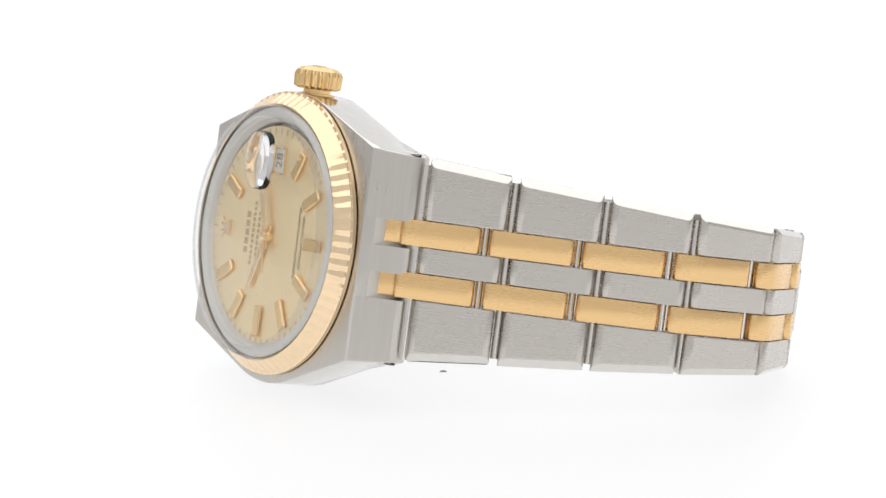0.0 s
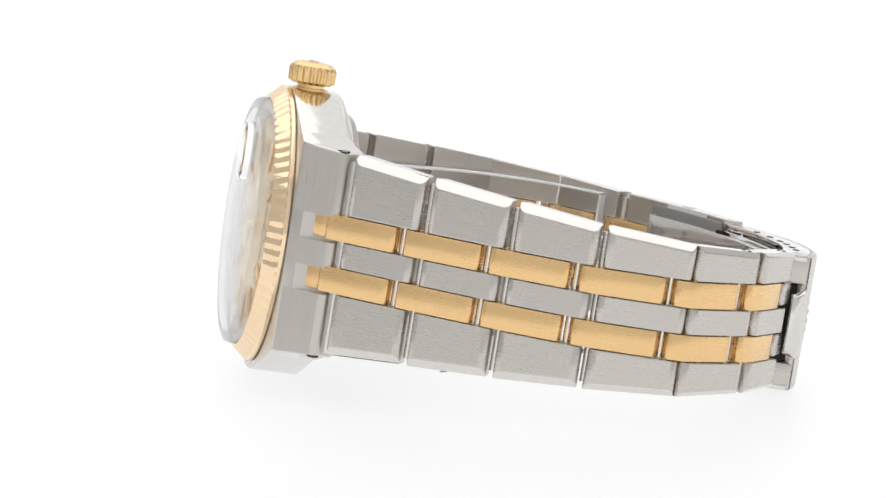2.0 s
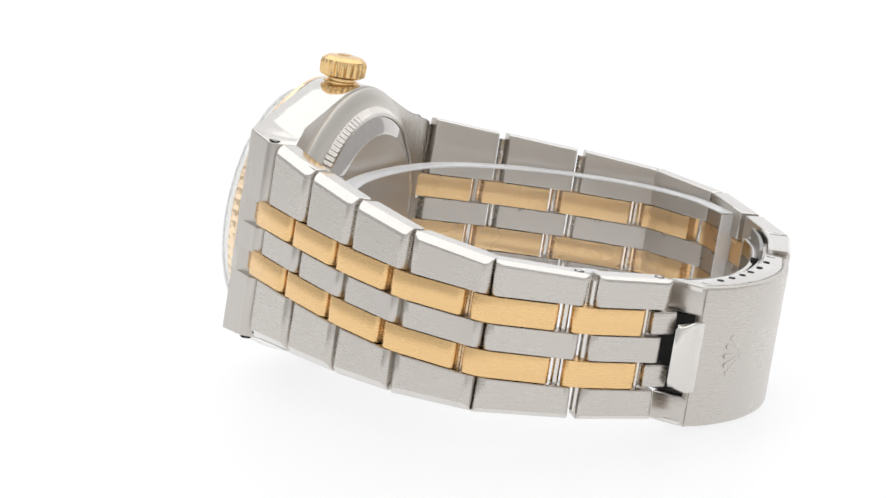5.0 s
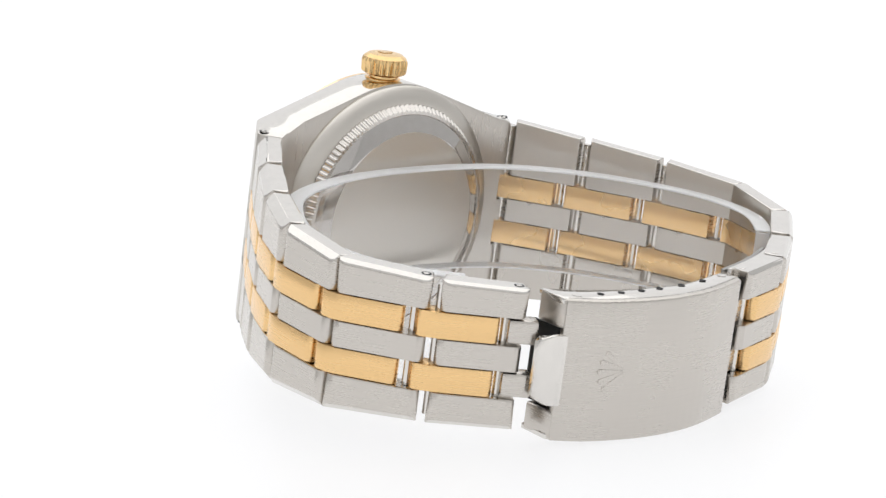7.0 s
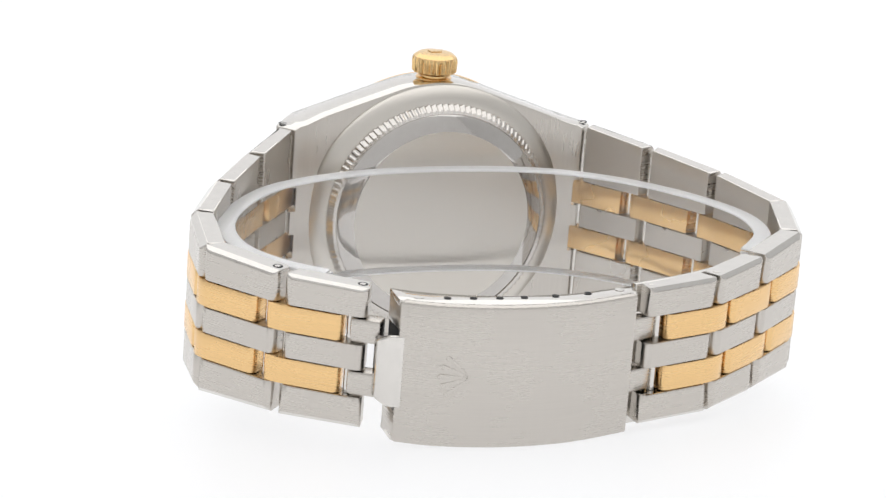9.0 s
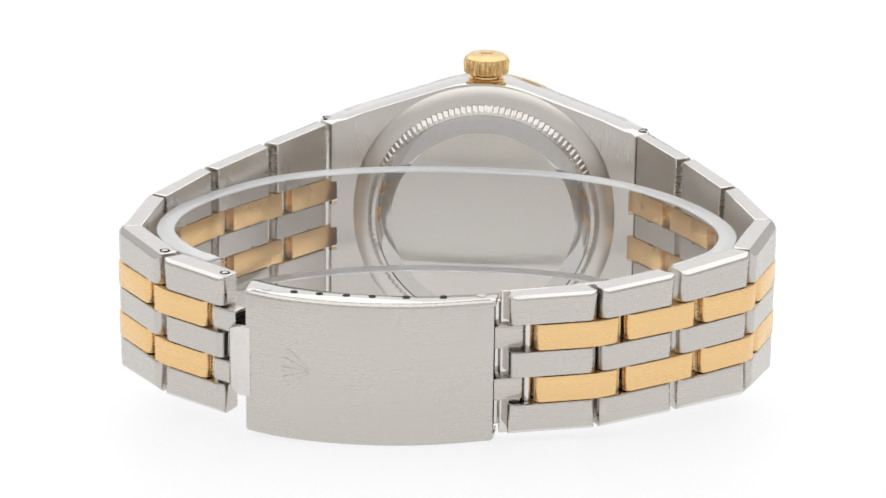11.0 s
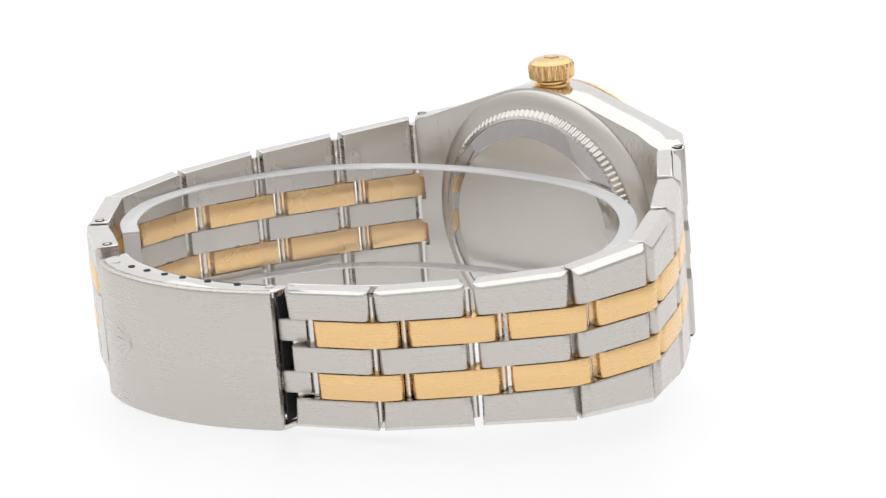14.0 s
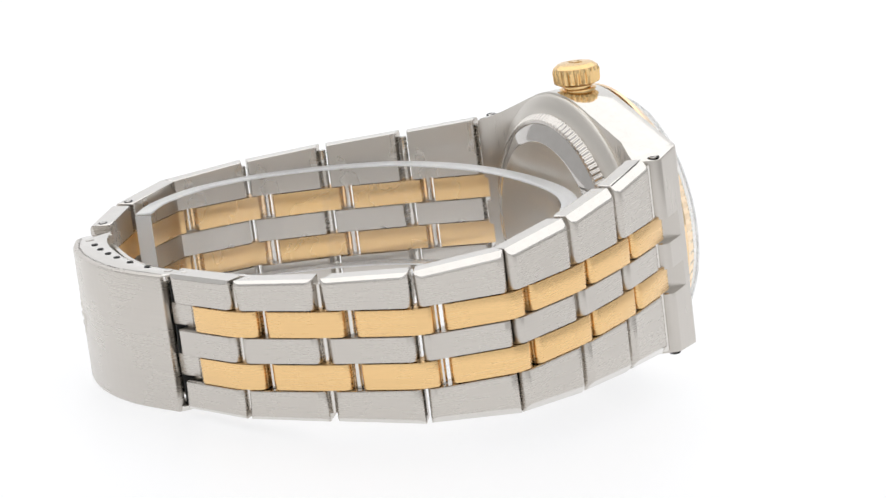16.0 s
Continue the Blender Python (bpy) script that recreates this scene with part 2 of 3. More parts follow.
def watch_case():
    # columns cut along x: round middle, straight shoulders, then the lugs
    r, kx, kz, lx, lz = 17.6, 17.9, 12.45, 21.5, 11.95
    tang = math.atan2(kz, kx) + math.acos(r / math.hypot(kx, kz))
    tx, tz = r * math.cos(tang), r * math.sin(tang)

    def half_z(x):
        x = abs(x)
        if x < tx:
            return math.sqrt(r * r - x * x)
        return tz + (kz - tz) * (x - tx) / (kx - tx) if x < kx else kz + (lz - kz) * (x - kx) / (lx - kx)

    xs = sorted(set([-lx, -18.8, 18.8, lx, -kx, kx, -15, 15, -tx, tx, -12, 12] + [float(v) for v in np.linspace(-tx, tx, 15)]))
    notch_x = 18.8
    bm = bmesh.new()
    zcuts = [4.65, 1.55, -1.55, -4.65]
    cols = {}
    for x in xs:
        for side, fy in (("f", front_y), ("b", back_y)):
            h = half_z(x)
            for k, z in enumerate([h + 0.35 + 0.016 * min(0.0, x)] + zcuts + [-(h + 0.05)]):
                # the lug's end leans inwards towards the back
                xx = x if side == "f" or abs(x) < 18 else math.copysign(abs(x) - (2.0 if abs(x) > 20 else 0.0), x)
                cols[x, side, k] = bm.verts.new((xx * MM, fy(xx) * MM, z * MM))
    for a, b in zip(xs, xs[1:]):
        lug = min(abs(a), abs(b)) >= notch_x - 1e-6
        for k in range(5):
            if lug and k in (1, 3):
                continue
            for side in "fb":
                bm.faces.new([cols[a, side, k], cols[b, side, k], cols[b, side, k + 1], cols[a, side, k + 1]])
        for k in (0, 5):
            bm.faces.new([cols[a, "f", k], cols[b, "f", k], cols[b, "b", k], cols[a, "b", k]])
        if lug:
            for k in (1, 2, 3, 4):
                bm.faces.new([cols[a, "f", k], cols[b, "f", k], cols[b, "b", k], cols[a, "b", k]])
    for x in (xs[0], xs[-1]):
        for k in (0, 2, 4):
            bm.faces.new([cols[x, "f", k], cols[x, "f", k + 1], cols[x, "b", k + 1], cols[x, "b", k]])
    for x in (-notch_x, notch_x):
        for k in (1, 3):
            bm.faces.new([cols[x, "f", k], cols[x, "f", k + 1], cols[x, "b", k + 1], cols[x, "b", k]])
    bmesh.ops.recalc_face_normals(bm, faces=bm.faces[:])
    tips = [e for e in bm.edges if all(abs(abs(v.co.x) - lx * MM) < 1e-7 for v in e.verts) and abs(e.verts[0].co.z - e.verts[1].co.z) > MM]
    bmesh.ops.bevel(bm, geom=tips, offset=0.8 * MM, segments=4, affect="EDGES", profile=0.5, clamp_overlap=True)
    hard = [e for e in bm.edges if len(e.link_faces) == 2 and e.calc_face_angle(0) > radians(35) and max(abs(v.co.z) for v in e.verts) > 4.7 * MM]
    bmesh.ops.bevel(bm, geom=hard, offset=0.22 * MM, segments=2, affect="EDGES", profile=0.5, clamp_overlap=True)
    bm.normal_update()
    for f in bm.faces:          # polished shoulders, brushed front and back
        f.material_index = 1 if abs(f.normal.z) > 0.6 else 0
    case = part("case", bm, (steel_satin, steel_polished), watch, "satin steel case with polished shoulders")
    for p in case.data.polygons:     # the brushed front stays plane
        p.use_smooth = p.material_index == 1 or p.normal.y > 0.3 or p.area < 6 * MM * MM

    for sx in (-1, 1):          # screw pins in the shoulders
        for sz in (-1, 1):
            slope = math.degrees(math.atan2(kz - lz, lx - kx))
            m = at(sx * 20.2, -0.1, half_z(20.2) + 0.32 + (0.0 if sx > 0 else -0.32) if sz > 0 else -half_z(20.2) - 0.03) @ pose(0, 0, 0, 0, sx * -slope if sz > 0 else 180 + sx * slope)
            bm = lathe([(0.46, 0.0), (0.5, 0.05), (0.7, 0.05), (0.76, 0.0)], 24, closed=True)
            hole = part("screw_recess", bm, hole_black, case, "dark rim of the screw hole", m @ pose(0, 0, 0, 90))
            screw = part("screw", lathe([(0.0, 0.09), (0.42, 0.08), (0.5, 0.03), (0.5, -0.1), (0, -0.1)], 24), steel_polished, hole, "small slotted steel screw")
            part("slot", box(-0.4, 0.4, 0.06, 0.11, -0.08, 0.08), hole_black, screw, "dark screw slot", at(0, 0, 0, 0, 35, 0))

    mid = at(-0.2, 0, 0.6)      # the round parts sit a little towards the winding crown
    # back: smooth ring, knurled ring, polished slope and brushed disc
    part("back_ring", lathe([(17.05, 0.9), (17.1, 1.4), (16.85, 1.75), (15.2, 2.6), (14.9, 2.6), (14.8, 0.9)], 128, closed=True), steel_back, case, "satin ring of the case back", mid)

    def knurl(k, i, r, y):
        return (r - (0.0 if i % 4 < 2 else 0.15) * (1 if k in (1, 2) else 0), y)
    part("knurled_ring", lathe([(15.0, 2.0), (15.0, 2.8), (14.4, 3.65), (13.9, 3.7), (13.7, 2.2)], 480, knurl), steel_knurl, case, "finely fluted steel screw-back edge", mid, sharp=15)
    part("back_slope", lathe([(13.95, 2.3), (13.9, 3.55), (13.5, 3.85), (11.95, 4.5), (11.75, 4.55), (11.6, 3.3)], 128), steel_mirror, case, "mirror-polished slope of the case back", mid)
    part("back_disc", lathe([(11.8, 3.8), (11.8, 4.53), (0, 4.6)], 128), steel_back, case, "brushed flat disc of the case back", mid)

    # fluted gold bezel
    flutes = 76

    def groove(k, i, r, y):
        ph = (i % 8) / 8.0
        cut = 0.11 * abs(2 * ph - 1) ** 1.0
        return (r - cut * 0.55, y + cut) if k in (3, 4) else (r, y)
    profile = [(16.9, -4.8), (17.25, -4.85), (17.25, -5.3), (17.0, -5.5), (15.85, -6.85), (15.6, -7.0), (15.42, -6.95), (15.3, -4.9)]
    part("bezel", lathe(profile, flutes * 8, groove), gold_polished, watch, "fluted polished gold bezel", mid, sharp=12)
    part("bezel_seat", lathe([(16.2, -4.5), (16.9, -4.5), (16.9, -4.97), (16.2, -4.97)], 128, closed=True), dark_steel, case, "dark seam under the bezel", mid)
    # dial, rehaut and crystal
    dial = part("dial", lathe([(0, -5.35), (13.45, -5.35), (13.45, -4.9), (0, -4.9)], 96), dial_gold, watch, "champagne sunburst dial with gold batons", at(-0.2, -0.8, 0.1))
    part("inner_ring", lathe([(13.45, -6.1), (13.9, -6.7), (15.15, -6.75), (15.1, -5.0), (13.4, -5.0)], 96, closed=True), rehaut_white, watch, "pale plain ring round the dial", mid)
    edge = part("crystal_edge", lathe([(15.4, -6.3), (15.4, -7.6), (15.2, -8.1), (14.8, -8.3), (14.0, -8.42), (14.0, -8.38), (14.75, -8.22), (15.1, -8.0), (15.25, -7.55), (15.25, -6.3)], 128, closed=True), crystal_wall, watch, "grey translucent rounded edge of the crystal", mid)
    edge.visible_shadow = False
    cr = [(15.2, -6.2), (15.2, -7.5), (15.05, -7.95), (14.7, -8.2), (13.6, -8.42), (0, -8.55)]
    inn = [(0, -7.85), (13.4, -7.7), (14.0, -7.5), (14.1, -6.2)]
    crystal = part("crystal", lathe(cr + inn + [(14.9, -6.15)], 128), crystal_glass, watch, "clear domed watch crystal", mid)
    crystal.visible_shadow = False
    # magnifier over the date
    bm = lathe([(0, -1.45), (1.6, -1.36), (2.6, -1.1), (3.15, -0.75), (3.3, -0.4), (3.3, 0.0), (0, 0.0)], 56)
    for v in bm.verts:          # a rounded oblong, long across the reading direction
        rr = math.hypot(v.co.x, v.co.z)
        if rr > 1e-9:
            k = (abs(v.co.x / rr) ** 2.8 + abs(v.co.z / rr) ** 2.8) ** (-1 / 2.8)
            v.co.x, v.co.z = v.co.x * k * 0.84, v.co.z * k * 1.08
    lens = part("magnifier", bm, acrylic, crystal, "oval magnifying lens over the date", at(0.2, -8.53, 8.6))
    lens.visible_shadow = False

    # baton markers and minute strokes; the hours run clockwise as seen from the front
    for hour in range(1, 12):
        if hour == 3:
            continue
        a = radians(hour * 30)
        bm = box(-1.85, 1.85, -0.5, 0.0, -0.72, 0.72, 0.16, 1)
        part("baton", bm, gold_baton, dial, "gold baton marker", at(-math.cos(a) * 10.4, -5.35, math.sin(a) * 10.4, 0, hour * 30, 0))
    bm = bmesh.new()
    for i in range(60):
        a = 2 * math.pi * i / 60
        t = box(12.5, 13.2, -0.03, 0.02, -0.04, 0.04)
        bmesh.ops.rotate(t, verts=t.verts[:], cent=(0, 0, 0), matrix=Matrix.Rotation(a, 3, "Y"))
        me = bpy.data.meshes.new("stroke")
        t.to_mesh(me)
        t.free()
        bm.from_mesh(me)
        bpy.data.meshes.remove(me)
    part("minute_track", bm, ink, dial, "fine dark minute strokes", at(0, -5.36, 0))
    # emblem at twelve: a plain fan of five points
    bm = bmesh.new()
    fan = [(-1.0, 0.9), (-0.75, -0.2), (-1.35, -1.1), (-0.6, -0.45), (-0.5, -1.35), (0, -0.55), (0.5, -1.35), (0.6, -0.45), (1.35, -1.1), (0.75, -0.2), (1.0, 0.9)]
    part("emblem", prism([(y, x) for x, y in fan], -0.25, 0.0, "y"), gold_polished, dial, "small raised gold emblem", at(-9.9, -5.35, 0))
    READ = Matrix(((0, -1, 0, 0), (0, 0, -1, 0), (1, 0, 0, 0), (0, 0, 0, 1)))
    for x, half, hgt, count in ((-5.15, 2.7, 0.8, 5), (-3.75, 4.0, 0.5, 12), (-2.6, 2.9, 0.5, 8)):     # maker's lines, as rows of plain blocks
        row = bmesh.new()
        for k in range(count):
            w = half / count
            block = box(-hgt / 2, hgt / 2, -0.03, 0.0, -half + 2 * w * k + 0.3 * w, -half + 2 * w * (k + 1) - 0.3 * w)
            me = bpy.data.meshes.new("block")
            block.to_mesh(me)
            block.free()
            row.from_mesh(me)
            bpy.data.meshes.remove(me)
        part("printed_line", row, ink_pale, dial, "row of plain dark printed blocks", at(x, -5.36, 0))
    words("printing", "SUPERLATIVE CHRONOMETER", 0.63, ink, dial, at(6.6, -5.4, 0) @ READ, "small dark printing")
    words("printing", "OFFICIALLY CERTIFIED", 0.63, ink, dial, at(7.6, -5.4, 0) @ READ, "small dark printing")
    # date window
    win = part("date_window", box(-1.05, 1.05, -0.12, 0.0, -1.45, 1.45, 0.04, 1), date_white, dial, "white date window", at(0.5, -5.33, 9.3))
    words("numeral", "28", 1.9, ink, win, at(0, -0.14, 0) @ READ, "date numeral")
    for x0, x1, z0, z1 in ((-1.3, -1.05, -1.7, 1.7), (1.05, 1.3, -1.7, 1.7), (-1.05, 1.05, -1.7, -1.45), (-1.05, 1.05, 1.45, 1.7)):
        part("window_edge", box(x0, x1, -0.2, 0.0, z0, z1), gold_polished, win)

    # hands
    def hand(name, hour_angle, length, tail, w0, w1, y, label, mat=gold_polished):
        shape = [(-tail, -w0), (0, -w0), (length * 0.9, -w1), (length, 0), (length * 0.9, w1), (0, w0), (-tail, w0)]
        part(name, prism(shape, -0.12, 0.0, "y", 0.03, 1), mat, dial, label, at(0, y, 0, 0, hour_angle, 0) @ pose(0, 0, 0, 0, 180))
    hand("hour_hand", 295, 7.6, 1.5, 0.42, 0.5, -5.7, "gold hour hand")
    hand("minute_hand", 70, 10.8, 1.5, 0.36, 0.4, -5.95, "gold minute hand")
    hand("second_hand", 79, 11.6, 4.6, 0.1, 0.06, -6.2, "thin gold second hand")
    part("hand_hub", lathe([(0, -6.45), (0.5, -6.4), (0.6, -6.2), (0.6, -5.35), (0, -5.35)], 24), gold_polished, dial, "gold hub of the hands")
    return case


def winding_crown():
    n = 20

    def flute(k, i, r, y):
        return (r - 0.32 * (0.5 + 0.5 * math.cos(2 * math.pi * (i % 8) / 8)), y) if k in (2, 3) else (r, y)
    prof = [(0.0, -0.3), (2.3, -0.3), (2.9, 0.0), (2.98, 1.45), (2.75, 1.95), (2.2, 2.35), (1.4, 2.5), (0.0, 2.52)]
    m = at(0, CY, 18.75) @ pose(0, 0, 0, 90)
    crown = part("winding_crown", lathe(prof, n * 8, flute), gold_crown, watch, "fluted gold winding crown", m, sharp=20)
    part("collar", lathe([(0, -0.25), (1.7, -0.25), (1.7, -1.3), (0, -1.3)], 40), gold_crown, crown, "plain gold collar")
    part("seat_ring", lathe([(1.9, -0.75), (2.3, -0.8), (2.3, -1.3), (1.9, -1.3)], 40, closed=True), gold_crown, crown)
    part("emblem", prism([(-0.9, 0.5), (-0.7, -0.5), (0.7, -0.5), (0.9, 0.5), (0.3, 0.0), (0, 0.6), (-0.3, 0.0)], 2.5, 2.62, "y"), gold_crown, crown, "raised plain emblem")


def link_bm(length, thick, z0a, z0b, z1a, z1b, top=0.0, end=0.75, edge=0.17, under=0.6):
    """A bracelet link: x along it, y from the outer face (0) inwards, z across; z0/z1 at its start (a) and end (b)."""
    bm = bmesh.new()
    c = {}
    for i, x in enumerate((0, length)):
        for j, y in enumerate((0, thick)):
            for k, z in enumerate(((z0a, z1a), (z0b, z1b))[i]):
                c[i, j, k] = bm.verts.new((x * MM, y * MM, z * MM))
    for q in (((0, 0, 0), (1, 0, 0), (1, 0, 1), (0, 0, 1)), ((0, 1, 0), (0, 1, 1), (1, 1, 1), (1, 1, 0)),
              ((0, 0, 0), (0, 0, 1), (0, 1, 1), (0, 1, 0)), ((1, 0, 0), (1, 1, 0), (1, 1, 1), (1, 0, 1)),
              ((0, 0, 0), (0, 1, 0), (1, 1, 0), (1, 0, 0)), ((0, 0, 1), (1, 0, 1), (1, 1, 1), (0, 1, 1))):
        bm.faces.new([c[v] for v in q])
    for i in (0, 1):            # the inner side is shorter, so that the chain can bend
        for k in (0, 1):
            c[i, 1, k].co.x += (under if i == 0 else -under) * MM
    bmesh.ops.recalc_face_normals(bm, faces=bm.faces[:])

    def edges(test):
        return [e for e in bm.edges if all(test(v.co) for v in e.verts)]
    if top:
        zt = z1a > 0
        pick = edges(lambda v: abs(v.y) < 1e-7 and (v.z > (max(z0a, z0b) * MM + 1e-6) if zt else v.z < (min(z1a, z1b) * MM - 1e-6)))
        bmesh.ops.bevel(bm, geom=pick, offset=top * MM, segments=1, affect="EDGES", profile=0.5)
    ends = edges(lambda v: v.y < (top + 0.02) * MM and v.x < 0.3 * MM) + edges(lambda v: v.y < (top + 0.02) * MM and v.x > (length - 0.3) * MM)
    ends = [e for e in ends if abs(e.verts[0].co.y - e.verts[1].co.y) < 1e-6]
    bmesh.ops.bevel(bm, geom=ends, offset=end * MM, segments=4, affect="EDGES", profile=0.5)
    bm.normal_update()
    rest = [e for e in bm.edges if len(e.link_faces) == 2 and e.calc_face_angle(0) > radians(40)]
    bmesh.ops.bevel(bm, geom=rest, offset=edge * MM, segments=2, affect="EDGES", profile=0.5)
    return bm


def inside_out(bm, inward):
    """The faces that look inwards take the second, smoother finish."""
    bm.normal_update()
    for f in bm.faces:
        f.material_index = 1 if f.normal.dot(inward) > 0.7 else 0


def bent_link(course, thick, flip, z0, z1, end=1.0):
    """A link whose outer face follows a bent course; its ends are rounded."""
    inward = [n * (1 if flip else -1) for n in normals(course)]
    inner = [p + n * thick for p, n in zip(course, inward)]
    d0, d1 = (course[1] - course[0]).normalized(), (course[-1] - course[-2]).normalized()
    inner[0], inner[-1] = inner[0] + d0 * 0.55, inner[-1] - d1 * 0.55
    bm = prism([tuple(p) for p in course] + [tuple(p) for p in reversed(inner)], z0, z1, "z")
    tips = [Vector((course[k].x, course[k].y)) * MM for k in (0, -1)]
    ends = [e for e in bm.edges if abs(e.verts[0].co.z - e.verts[1].co.z) > 1e-6 and min((Vector(e.verts[0].co.xy) - t).length for t in tips) < 1e-6]
    bmesh.ops.bevel(bm, geom=ends, offset=end * MM, segments=4, affect="EDGES", profile=0.5)
    bm.normal_update()
    rest = [e for e in bm.edges if len(e.link_faces) == 2 and e.calc_face_angle(0) > radians(40)]
    bmesh.ops.bevel(bm, geom=rest, offset=0.1 * MM, segments=2, affect="EDGES", profile=0.5)
    return bm


def seat(a, b, flip):
    """The pose of a link whose outer face runs from a to b; y points inwards."""
    d = (Vector(b) - Vector(a)).normalized()
    n = Vector((-d.y, d.x)) * (-1 if flip else 1)
    return Matrix(((d.x, n.x, 0, a[0] * MM), (d.y, n.y, 0, a[1] * MM), (0, 0, -1 if flip else 1, 0), (0, 0, 0, 1)))


class Path:
    """Distances along a chain of straight links."""
    def __init__(self, nodes):
        self.nodes = [Vector(n) for n in nodes]
        self.s = [0.0]
        for a, b in zip(self.nodes, self.nodes[1:]):
            self.s.append(self.s[-1] + (b - a).length)

    def __call__(self, s):
        for i in range(len(self.s) - 1):
            if s <= self.s[i + 1] or i == len(self.s) - 2:
                t = (s - self.s[i]) / (self.s[i + 1] - self.s[i])
                return self.nodes[i].lerp(self.nodes[i + 1], t)


HALF = [12.05, 11.16, 10.36, 9.5, 8.8, 8.36, 8.2, 8.15]    # half the bracelet's width at each joint
ROW = 1.55                                             # half a middle row's width
BEVEL = [1.05, 1.0, 0.95, 0.8, 0.55, 0.45, 0.4]         # the outer links' bevel grows finer towards the clasp
RIGHT = [(19.4, -2.8), (21.83, 0.55), (28.3, 8.95), (34.5, 18.0), (39.55, 27.7), (40.95, 38.95), (34.3, 48.75), (25.75, 55.35), (22.0, 56.9)]
LEFT = [(-18.9, -2.3), (-21.5, 1.1), (-27.5, 9.5), (-33.0, 18.9), (-37.1, 29.5), (-34.0, 40.3), (-25.5, 48.15), (-16.75, 54.85), (-6.4, 58.25), (-3.5, 58.9)]


def bracelet(nodes, flip, count, gap):
    path = Path(nodes)
    thick, lag = 2.9, 2.75
    side = -1 if flip else 1
    part("lug_pin", rod(0.85, 23.0, 18), steel_polished, watch, "polished steel pin in the lugs", at(side * 20.35, 1.55, -11.5))
    for i in range(count):
        a, b = path.nodes[i + 1], path.nodes[i + 2]
        d = (b - a).normalized()
        a2, b2 = a + d * gap[i] * 0.5, b - d * gap[i + 1] * 0.5
        L = (b2 - a2).length
        m = seat(a2, b2, flip)
        ha, hb = HALF[i], HALF[i + 1]
        for s in (1, -1):
            za, zb = sorted((s * (3 * ROW + 0.06), s * ha)), sorted((s * (3 * ROW + 0.06), s * hb))
            bm = link_bm(L, thick, za[0], zb[0], za[1], zb[1], top=BEVEL[i], end=1.05, edge=0.18)
            bm.normal_update()
            for f in bm.faces:      # the bevel and the side are polished, the outer face brushed
                f.material_index = 2 if f.normal.y > 0.7 else 1 if abs(f.normal.z) > 0.5 else 0
            ln = part("outer_link", bm, (steel_brushed, steel_polished, steel_inner), watch, "brushed steel link with polished bevel", m, flat=4.0)
            if i >= count - 2:
                m_pin = at(L - 1.25, thick * 0.55, s * (hb + (ha - hb) * 1.25 / L)) @ pose(0, 0, 0, 90 * s)
                if not flip and s > 0:
                    part("pin_hole", lathe([(0.36, 0.0), (0.4, 0.04), (0.55, 0.04), (0.6, 0.0)], 20, closed=True), hole_black, ln, "dark rim of the pin hole", m_pin)
                part("pin_head", lathe([(0.0, 0.06), (0.3, 0.06), (0.37, 0.02), (0.37, -0.05), (0, -0.05)], 20), steel_polished, ln, "bright pin end", m_pin)
        bm = link_bm(L, thick - 0.15, -ROW + 0.06, -ROW + 0.06, ROW - 0.06, ROW - 0.06, end=1.05, edge=0.1)
        inside_out(bm, Vector((0, 1, 0)))
        part("middle_link", bm, (steel_brushed, steel_inner), watch, "narrow brushed steel middle link", m, flat=4.0)
        lags = [3.0 if flip and k == count - 1 else lag + (0.7 if flip and k >= 4 else 0.0) for k in (i - 1, i)]
        ga, gb = path(path.s[i + 1] - (lags[0] if i else 2.5)), path(path.s[i + 2] - lags[1])
        d = (gb - ga).normalized()
        ga2, gb2 = ga + d * gap[i] * 0.5, gb - d * gap[i + 1] * 0.5
        m = seat(ga2, gb2, flip)
        turn = path.s[i + 1]    # where the chain bends under this link
        mids = [path(turn + k) for k in (-1.3, 1.3)] if i else []
        if mids:
            mids.insert(1, (mids[0] + mids[1]) * 0.25 + path(turn) * 0.5)
        course = [ga2] + mids + [gb2]
        for s in (1, -1):
            z0, z1 = sorted((s * (ROW + 0.03), s * (3 * ROW - 0.03)))
            bm = bent_link(course, thick - 0.1, flip, z0, z1)
            inward = Vector((-d.y, d.x, 0)) * (-1 if flip else 1)
            inside_out(bm, inward)
            gl = part("gold_link", bm, (gold_tarnished if flip and i == count - 1 else gold_brushed, gold_inner), watch, "brushed yellow gold bracelet link")
            if i == 0:          # the tongue that enters the lug
                part("gold_tongue", box(-1.9, 0.6, 0.9, thick - 0.3, z0 + 0.05, z1 - 0.05, 0.2, 2), gold_brushed, gl, "", m)
        nn = Vector((-d.y, d.x)) * (-1 if flip else 1)
        c = gb + nn * 1.5
        part("hinge_pin", rod(0.45, 6 * ROW, 12), steel_polished, watch, "steel hinge pin", at(c.x, c.y, -3 * ROW))
        c = b + nn * 1.6
        if i < count - 1:
            part("hinge_pin", rod(0.5, 2 * hb - 1.6, 14), steel_polished, watch, "steel hinge pin", at(c.x, c.y, 0.8 - hb))


